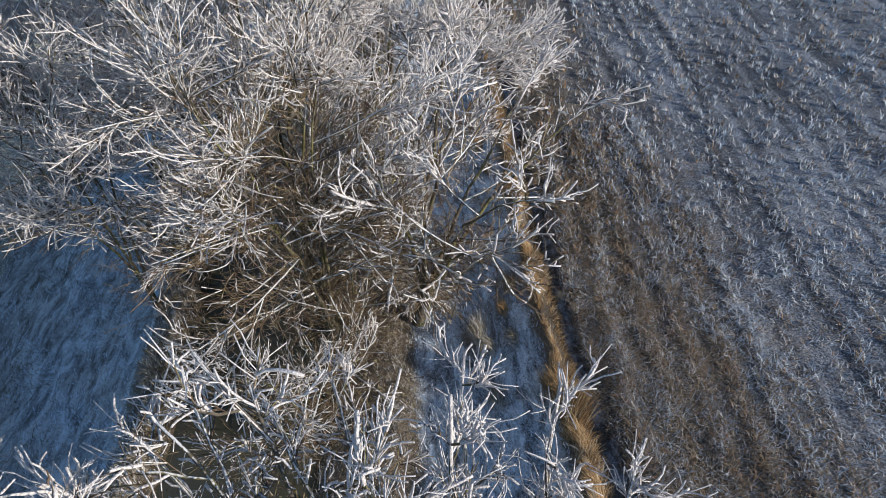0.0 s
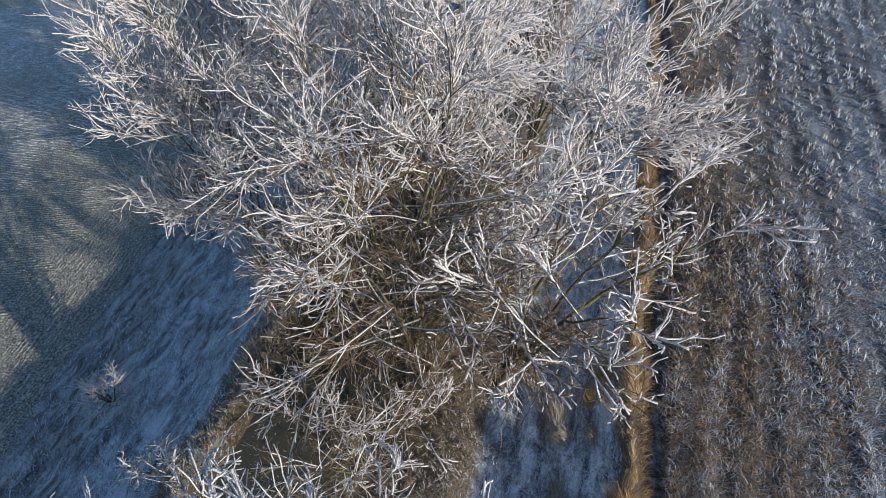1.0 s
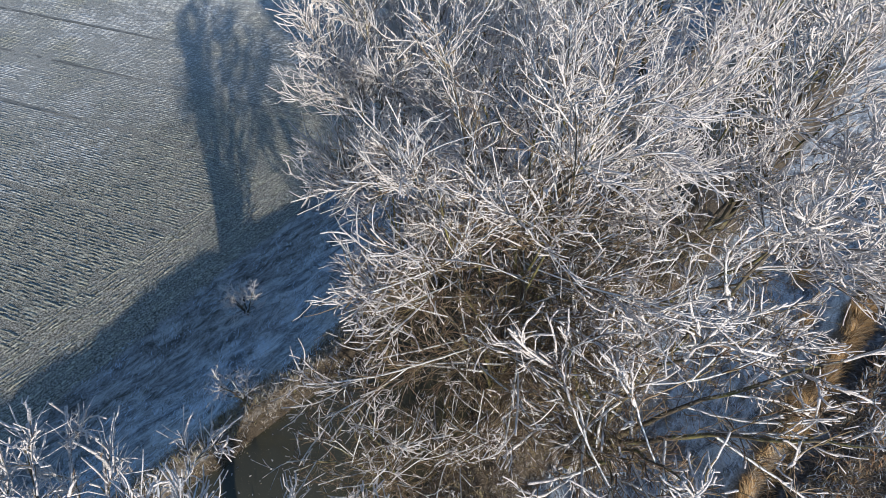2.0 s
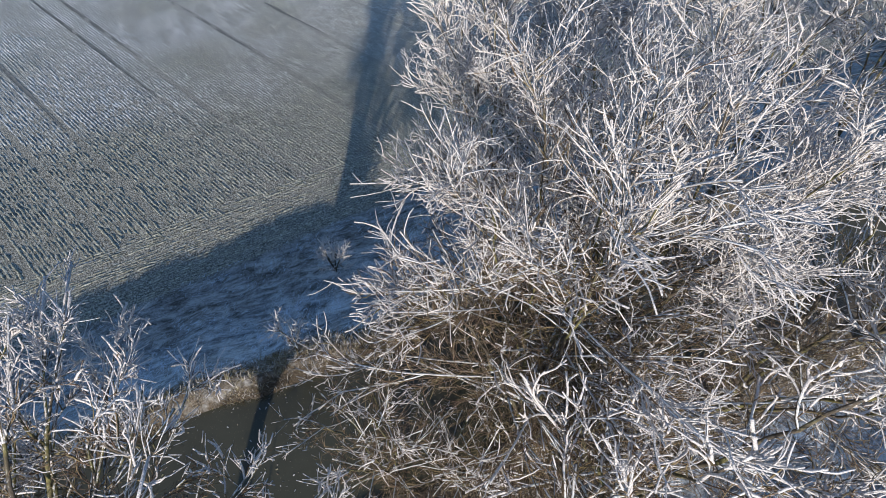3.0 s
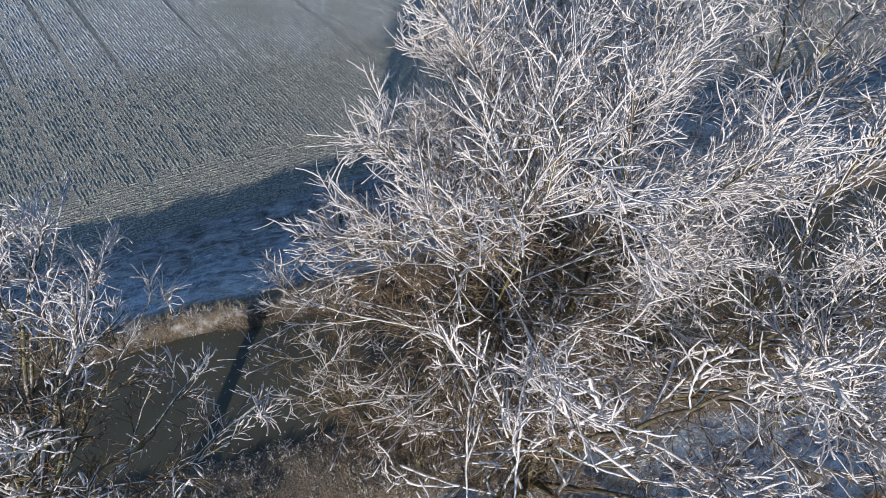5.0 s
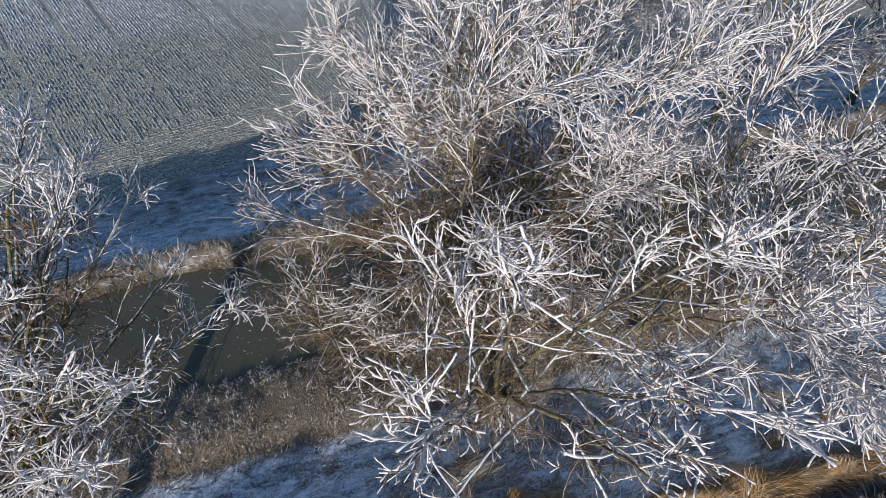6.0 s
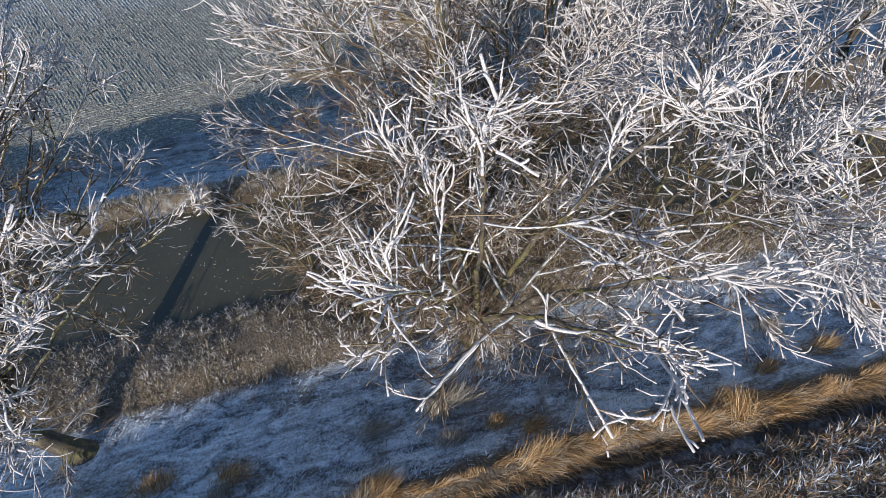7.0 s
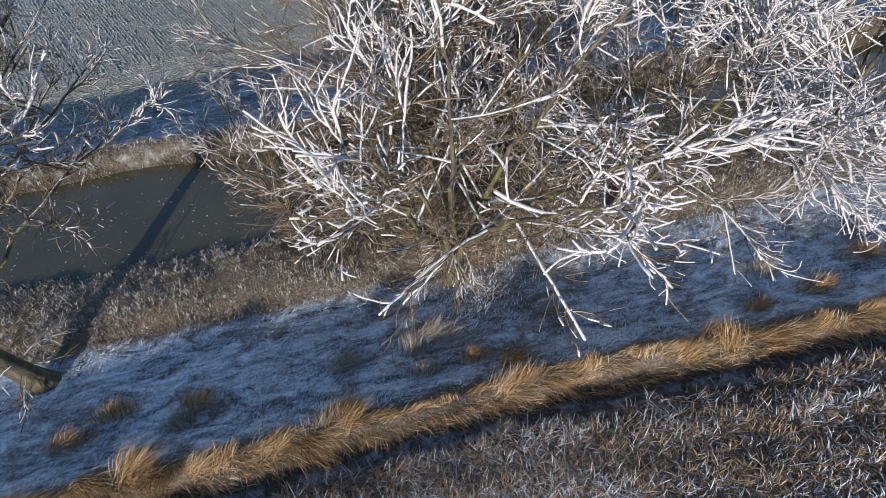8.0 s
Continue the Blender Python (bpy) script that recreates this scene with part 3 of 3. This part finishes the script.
def tree(name, base, tips, seed, label, girth=0.13, limbs=8, spread=3.6, twig_r=0.012, gap=0.30, twig_gap=0.22, twig_len=0.55, spurs=2, sides=3, bare=1.0, frost_low=0.0,
         skirt=0, bole=0.5, low=0.3, droop=0.0, brush=0, fuzz=2, reach=(), lean=(0.1, 0.1), kink=0.085, curl=0.5, clad=0.12, category="tree", group="trees along the stream"):
    """A bare tree: stems from one foot to the given tips, limbs that sweep outward to a dome and fork, side branches, twigs and spurs.
    Each shoot is brown where it is sheltered in the crown and rimed from where it stands out of it. reach: single long boughs, (stem, f, way, length, lift); curl: how much a twig bends; clad: how far in the limbs are rimed."""
    rng = np.random.default_rng(seed)
    bx, by = base
    bz = float(ground_z(bx, by)) - 0.12
    root = new(name)
    root.location = (bx, by, bz)
    tagged(root, label, category, group=group)
    tops = [np.array(t) - np.array((bx, by, bz)) for t in tips]
    height = max(t[2] for t in tops)
    mid = np.mean(tops, axis=0)
    stems, limb_lines, white, brown = [], [], [], []
    for t in tops:
        n = 19
        u = np.linspace(0, 1, n)[:, None]
        fork = np.array([mid[0] * lean[0], mid[1] * lean[1], bole])
        foot = np.array([*rng.normal(0, girth * 0.2, 2), 0])
        v = np.clip((u - bole / height) / (1 - bole / height), 0, 1)
        rise = fork + (t - fork) * np.array([0.30, 0.30, 0.55])
        upper = (1 - v) ** 2 * fork + 2 * v * (1 - v) * rise + v ** 2 * t
        lower = foot + (fork - foot) * np.clip(u * height / bole, 0, 1)
        sway = np.cumsum(rng.normal(0, 0.055 * height / 8, (n, 3)), 0) * np.clip(v * 2, 0, 1)
        r = girth * (1 - 0.86 * u[:, 0] ** 0.7) * rng.uniform(0.7, 1.0) * np.interp(u[:, 0] * height, [bole, bole * 1.6], [1.0, 0.5])
        r[0] *= 1.35
        stems.append((np.where(u < bole / height, lower, upper) + sway, np.maximum(r, 0.016)))

    def put(line, g0=0.0, thin=0.55, more=0.0):
        """Sort a shoot into the brown and the rimed mesh, cut where the rime begins."""
        p, r = line
        h = p[:, 2] / height
        out = np.hypot(p[:, 0] - mid[0] * h, p[:, 1] - mid[1] * h) / spread
        cold = 0.92 * h + 0.42 * out + 0.22 * np.linspace(g0, 1, len(p)) + frost_low + more + rng.normal(0, 0.10) > 0.99
        i = int(np.argmax(cold)) if cold.any() else len(p)
        if i == 0:
            white.append(line)
        elif i >= len(p) - 1:
            brown.append((p, r * thin))
        else:
            brown.append((p[: i + 1], r[: i + 1] * thin))
            white.append((p[i:], r[i:]))

    def spray(line, f0, space, long):
        """Twigs left and right of a branch, longest behind its middle, each with a few spurs."""
        total = np.linalg.norm(np.diff(line[0], axis=0), axis=1).sum()
        k = max(2, int(total * (1 - f0) / space))
        flip, tilt = rng.integers(0, 2) * math.pi, rng.normal(-0.5, 0.6)
        for j in range(k):
            f = f0 + (1 - f0) * (j + rng.uniform(0.15, 0.95)) / k
            q, tan, rr = along(line, min(f, 0.99))
            flip += math.pi * (rng.uniform() < 0.85)
            ln = long * rng.uniform(0.35, 1.15) * (1.15 - 0.65 * f)
            rad = twig_r * (0.65 + 0.4 * rng.uniform() + 0.6 * rng.uniform() ** 5)
            tw = crooked(rng, q, fork_way(tan, rng.uniform(0.35, 0.8), flip + tilt + rng.normal(0, 0.45)), ln, rad * 1.2, rad * 0.88, 0.11, kink, curl, 0.3)
            put(tw, f)
            for g in rng.uniform(0.2, 0.9, rng.integers(0, spurs + 1)):
                q2, tan2, _ = along(tw, g)
                put(crooked(rng, q2, fork_way(tan2, rng.uniform(0.5, 1.0), rng.uniform(0, 6.28)), rng.uniform(0.12, 0.5) * long, rad * 0.9, rad * 0.7, 0.09, 0.12, 0.4, 0.2), g)

    def bough(line, ln):
        """Branches along a limb, with their twigs."""
        k = max(3, int(ln / gap))
        side, tilt = rng.integers(0, 2) * math.pi, rng.normal(-0.4, 0.6)
        for j in range(k):
            f = 0.15 + 0.84 * (j + rng.uniform(0.1, 0.9)) / k
            q, tan, rr = along(line, f)
            side += math.pi * (rng.uniform() < 0.8)
            l2 = (0.16 * spread + 0.42 * ln * (1 - f)) * rng.uniform(0.5, 1.15)
            br = crooked(rng, q, fork_way(tan, rng.uniform(0.35, 0.75), side + tilt + rng.normal(0, 0.5)), l2, min(rr * 0.85, twig_r * 2.0), twig_r * 1.0, 0.15, kink, 0.4, 0.3 - droop)
            put(br, f, 0.6, clad - 0.04)
            spray(br, 0.1, twig_gap, twig_len)
            for g in rng.uniform(0.1, 0.95, fuzz):
                q2, tan2, _ = along(br, g)
                put(crooked(rng, q2, fork_way(tan2, rng.uniform(0.4, 1.1), rng.uniform(0, 6.28)), rng.uniform(0.12, 0.45), twig_r * 0.52, twig_r * 0.48, 0.16, 0.15, 0.3, 0.1), g * 0.5, 0.55, 0.08)
        spray(line, 0.45, twig_gap * 1.2, twig_len)

    def limb(q, way, ln, r0, lift, curl=0.3):
        lb = crooked(rng, q, way, ln, r0, max(twig_r * 1.35, 0.42 * r0), 0.21, kink * 0.8, curl, lift)
        limb_lines.append(lb)
        c = len(lb[0]) // 4
        put((lb[0][c:], lb[1][c:] + 0.003), 0.2, 0.8, clad)
        bough(lb, ln)
        return lb

    for s in stems:
        turn = rng.uniform(0, 6.28)
        for j in range(limbs):
            f = low + (0.97 - low) * (j + rng.uniform(0.1, 0.9)) / limbs
            q, tan, rr = along(s, f)
            h = q[2] / height
            axis = mid[:2] * h
            turn += 2.4 + rng.normal(0, 0.4)
            out = np.array([math.cos(turn), math.sin(turn)]) + 0.9 * (q[:2] - axis) / (0.25 * spread + np.linalg.norm(q[:2] - axis))
            rise = -0.05 - droop + 1.15 * h ** 1.4 + rng.normal(0, 0.2)
            way = unit(np.array([*(unit(out) * math.cos(rise)), math.sin(rise)]) + 0.25 * tan)
            room = spread * float(np.interp(h, [0.2, 0.45, 0.75, 1.0], [0.92, 1.0, 0.8, 0.35]))
            ln = max(0.25 * spread, room - 0.6 * np.linalg.norm(q[:2] - axis)) * rng.uniform(0.6, 1.05)
            lb = limb(q, way, ln, min(rr * 0.7, 3.4 * twig_r), 0.2)
            if ln > 1.2:
                # a second arm of about the same strength
                g = rng.uniform(0.3, 0.55)
                q2, tan2, r2 = along(lb, g)
                limb(q2, fork_way(tan2, rng.uniform(0.4, 0.75), rng.uniform(0, 6.28)), ln * (1 - g) * rng.uniform(0.6, 1.0), r2 * 0.85, 0.2)
        bough((s[0][-7:], np.maximum(s[1][-7:], 0.016)), 0.5 * spread)
        put((s[0][-7:], np.maximum(s[1][-7:], 0.016) + 0.004), 0.4)
        # fine bare shoots low on the stems
        for j in range(int(20 * bare)):
            q, tan, rr = along(s, rng.uniform(0.06 if bole < 1 else bole / height, 0.7))
            sh = crooked(rng, q, fork_way(tan, rng.uniform(0.6, 1.4), rng.uniform(0, 6.28)), rng.uniform(0.12, 0.4) * spread, 0.008, 0.005, 0.2, 0.18, 0.4, 0.1)
            brown.append(sh)
            for g in rng.uniform(0.2, 0.95, 6):
                q2, tan2, _ = along(sh, g)
                brown.append(crooked(rng, q2, fork_way(tan2, 0.7, rng.uniform(0, 6.28)), rng.uniform(0.05, 0.17) * spread, 0.005, 0.004, 0.2, 0.2, 0.4, 0.0))
    for which, f, way, ln, lift in reach:
        q, tan, rr = along(stems[which], f)
        limb(q, way, ln, min(rr * 0.7, 0.036), lift, 0.3)
    for j in range(skirt):
        # drooping shoots round the foot of the trunk
        a = rng.uniform(0, 6.28)
        coat = white if rng.uniform() < 0.45 else brown
        sh = crooked(rng, (0.12 * math.cos(a), 0.12 * math.sin(a), rng.uniform(0.3, 1.6)), (math.cos(a), math.sin(a), rng.uniform(-0.1, 0.8)), rng.uniform(0.4, 1.2), 0.009, 0.008, 0.14, 0.14, 0.3, -1.1)
        coat.append(sh)
        for g in rng.uniform(0.3, 0.95, 4):
            q2, tan2, _ = along(sh, g)
            coat.append(crooked(rng, q2, fork_way(tan2, 0.6, rng.uniform(0, 6.28)), rng.uniform(0.12, 0.4), 0.007, 0.007, 0.12, 0.15, 0.3, -0.4))
    for j in range(brush):
        # suckers and brambly shoots that stand round the foot
        a, d = rng.uniform(0, 6.28), abs(rng.normal(0, 0.30)) * spread
        px, py = d * math.cos(a), d * math.sin(a)
        foot = (px, py, float(ground_z(bx + px, by + py)) - bz)
        if foot[2] + bz < WATER_Z - 0.1:
            continue
        sh = crooked(rng, foot, (0.5 * math.cos(a) + rng.normal(0, 0.35), 0.5 * math.sin(a) + rng.normal(0, 0.35), 1.0), rng.uniform(0.35, 1.5), 0.007, 0.004, 0.2, 0.2, 0.4, -0.3)
        brown.append(sh)
        for g in rng.uniform(0.2, 0.98, 5):
            q2, tan2, _ = along(sh, g)
            brown.append(crooked(rng, q2, fork_way(tan2, rng.uniform(0.4, 0.9), rng.uniform(0, 6.28)), rng.uniform(0.12, 0.5), 0.005, 0.0035, 0.2, 0.2, 0.4, 0.0))
    for s in stems:
        part("trunk" if s is stems[0] else "stem", tubes("stem", [s], BARK, 9, 0.06, rng), root)
    for lb in limb_lines:
        part("limb", tubes("limb", [lb], LIMB if clad > 0 else BARK, 5, 0.08, rng), root)
    if white:
        part("crown", tubes("crown", white, FROST, sides, 0.13, rng), root, "twigs thickly coated in white hoarfrost", "stuff")
    if brown:
        part("inner_crown", tubes("inner_crown", brown, BARE, 3, 0.1, rng), root, "fine bare brown inner twigs", "stuff")
    return root


FROSTY = "bare tree white with hoarfrost on the stream bank"
tree("tree", (-4.7, 7.6), ((-4.4, 7.6, 8.0), (-5.9, 6.9, 7.0), (-3.9, 8.2, 6.8), (-5.5, 6.3, 5.4), (-5.4, 8.8, 7.8), (-6.5, 8.0, 7.4)), 101, "tall many-stemmed bare tree white with hoarfrost on the bank",
     0.13, 8, 3.6, 0.0108, gap=0.28, twig_gap=0.22, twig_len=0.78, bare=1.8, low=0.25, droop=0.08, brush=130, fuzz=8, frost_low=-0.08, kink=0.07)
tree("tree", (-5.35, 9.8), ((-4.1, 9.1, 7.6), (-6.0, 10.6, 8.0), (-3.6, 10.8, 7.2), (-7.0, 9.8, 6.8), (-7.3, 8.9, 7.2)), 102, "mossy-trunked bare tree with frosted crown at the water's edge",
     0.18, 8, 3.7, 0.0112, gap=0.24, twig_gap=0.2, twig_len=0.75, brush=90, fuzz=6, frost_low=0.14)
tree("tree", (-2.65, 7.81), ((-1.5, 7.4, 5.5), (-3.3, 6.9, 4.6), (0.4, 10.1, 5.2), (-1.4, 10.5, 6.1), (0.5, 8.6, 4.6), (-1.8, 5.7, 3.8), (-0.7, 6.4, 4.0)), 103, "leaning bare tree with mossy forked trunk and frosted boughs",
     0.22, 5, 2.8, 0.0148, gap=0.50, twig_gap=0.36, twig_len=0.8, sides=5, frost_low=-0.11, skirt=56, bole=0.9, low=0.30, droop=0.1, fuzz=4, bare=1.3, kink=0.10,
     reach=((4, 0.62, (0.8, 0.1, -0.1), 1.9, -0.6), (2, 0.6, (0.7, 0.8, -0.1), 2.2, -0.4), (3, 0.55, (0.9, 0.6, 0.0), 2.2, -0.5), (1, 0.6, (-0.2, -1.0, 0.2), 1.8, -0.4)))
tree("tree", (-2.35, 0.1), ((-4.4, 2.2, 6.0), (-3.2, 1.6, 6.1), (-5.2, 1.0, 6.2), (-0.5, 2.3, 4.5), (-2.4, 2.5, 5.6), (-1.4, 2.4, 5.0), (-6.4, 1.1, 6.0), (-7.2, 1.0, 5.4), (-6.1, 2.3, 5.3), (-7.0, 1.9, 4.8), (-6.6, 0.2, 5.6), (-5.8, 1.7, 6.2), (-6.9, 1.5, 5.9), (-5.5, 2.5, 5.6), (-7.6, 1.3, 5.2), (-5.4, 2.7, 4.9), (-4.7, 3.2, 4.5), (-3.6, 3.3, 3.9), (-2.4, 3.3, 4.8), (-3.4, -1.4, 6.0), (-2.0, -1.8, 5.2), (-4.6, -1.0, 5.6)), 104, "bare frosted tree at the end of the row",
     0.19, 7, 1.9, 0.0118, gap=0.27, twig_gap=0.23, twig_len=0.52, sides=4, skirt=14, bole=1.6, low=0.54, bare=0.3, frost_low=-0.18, curl=0.85, clad=-0.12, brush=6, lean=(0.05, -0.3), droop=0.2, kink=0.12, fuzz=7, spurs=1)
tree("sapling", (-8.5, 3.6), ((-8.7, 3.4, 1.1), (-8.3, 3.9, 1.3)), 105, "thin brown sapling with frosted tips on the far bank", 0.02, 3, 0.9, 0.008, twig_len=0.25, frost_low=0.2, bare=0.2, category="sapling")
tree("tree", (-9.3, 9.0), ((-9.0, 8.7, 7.2), (-9.9, 9.6, 6.9), (-8.2, 9.9, 7.5), (-10.2, 8.2, 6.2)), 106, "slender bare tree with frosted top on the far bank", 0.10, 8, 3.3, 0.0125, gap=0.21, twig_gap=0.18, twig_len=0.8, frost_low=0.2, low=0.35, brush=60, fuzz=3)
tree("tree", (-9.6, 12.6), ((-9.4, 12.2, 8.0), (-10.6, 11.6, 7.2), (-8.6, 13.6, 8.0), (-11.0, 12.8, 6.8)), 107, FROSTY, 0.13, 8, 3.8, 0.0128, gap=0.22, twig_gap=0.19, twig_len=0.78, frost_low=0.25, fuzz=4)
tree("tree", (-3.5, 11.8), ((-1.0, 11.5, 6.0), (0.2, 12.6, 4.6), (-2.5, 13.2, 6.9), (-4.0, 11.6, 7.4)), 108, FROSTY, 0.14, 8, 3.6, 0.0128, gap=0.22, twig_gap=0.19, twig_len=0.75, frost_low=0.22, fuzz=3)
first = tree("tree", (-3.4, 16.8), ((-3.2, 16.4, 7.6), (-1.2, 16.8, 6.0), (-4.8, 17.2, 7.6), (-3.0, 18.6, 7.0), (-0.4, 15.6, 4.6)), 109, FROSTY, 0.15, 6, 3.8, 0.0155, gap=0.28, twig_gap=0.24, twig_len=0.8, frost_low=0.30, spurs=1, fuzz=0, bare=0.5)
for x, y, turn, s in ((-9.4, 17.6, 70, 0.95), (-5.0, 22.2, 140, 1.05), (-9.8, 24.0, 200, 1.0), (-3.6, 27.6, 255, 1.0), (-8.8, 31.0, 20, 1.0), (-4.4, 34.0, 110, 1.1)):
    copy_thing(first, pose(x, y, float(ground_z(x, y)) - 0.12, 0, 0, turn) @ Matrix.Scale(s, 4))
tree("bush", (-12.0, 5.3), ((-12.2, 5.0, -0.6), (-11.8, 5.6, -0.7), (-11.9, 5.1, -0.4), (-12.3, 5.5, -0.8)), 110, "small frosted bush standing on the grass verge", 0.008, 4, 0.6, 0.0085, gap=0.12, twig_gap=0.12, twig_len=0.25, frost_low=0.8, bare=0.1, low=0.2, bole=0.05, category="bush", group="bushes on the banks")
SHRUB = "tangled brown shrub with frosted tips on the bank"
for i, (x, y, h) in enumerate(((-4.7, 5.8, 1.6), (-4.3, 6.7, 2.4), (-5.1, 8.5, 2.2), (-4.4, 10.6, 2.0), (-5.0, 12.8, 2.3), (-8.8, 10.2, 2.0))):
    tree("shrub", (x, y), [(x + 0.8 * math.cos(k * 2.1 + i), y + 0.9 * math.sin(k * 2.1 + i), h * (0.75 + 0.1 * k) - 0.6) for k in range(4)], 120 + i, SHRUB, 0.03, 5, 1.7, 0.0095,
         gap=0.24, twig_gap=0.2, twig_len=0.35, frost_low=-0.28, bare=0.4, low=0.15, spurs=1, brush=28, category="shrub", group="bushes on the banks")
tree("shrub", (-4.8, 4.9), ((-6.7, 4.5, 2.3), (-6.1, 5.2, 2.2), (-5.7, 3.6, 1.8), (-5.2, 4.4, 2.6), (-6.6, 3.7, 1.3), (-4.6, 3.8, 2.4)), 131, "thin brown shrub that leans over the stream", 0.035, 6, 1.7, 0.0088, gap=0.26, twig_gap=0.22, twig_len=0.45,
     frost_low=-0.22, bare=0.9, low=0.2, fuzz=3, category="shrub", group="bushes on the banks")
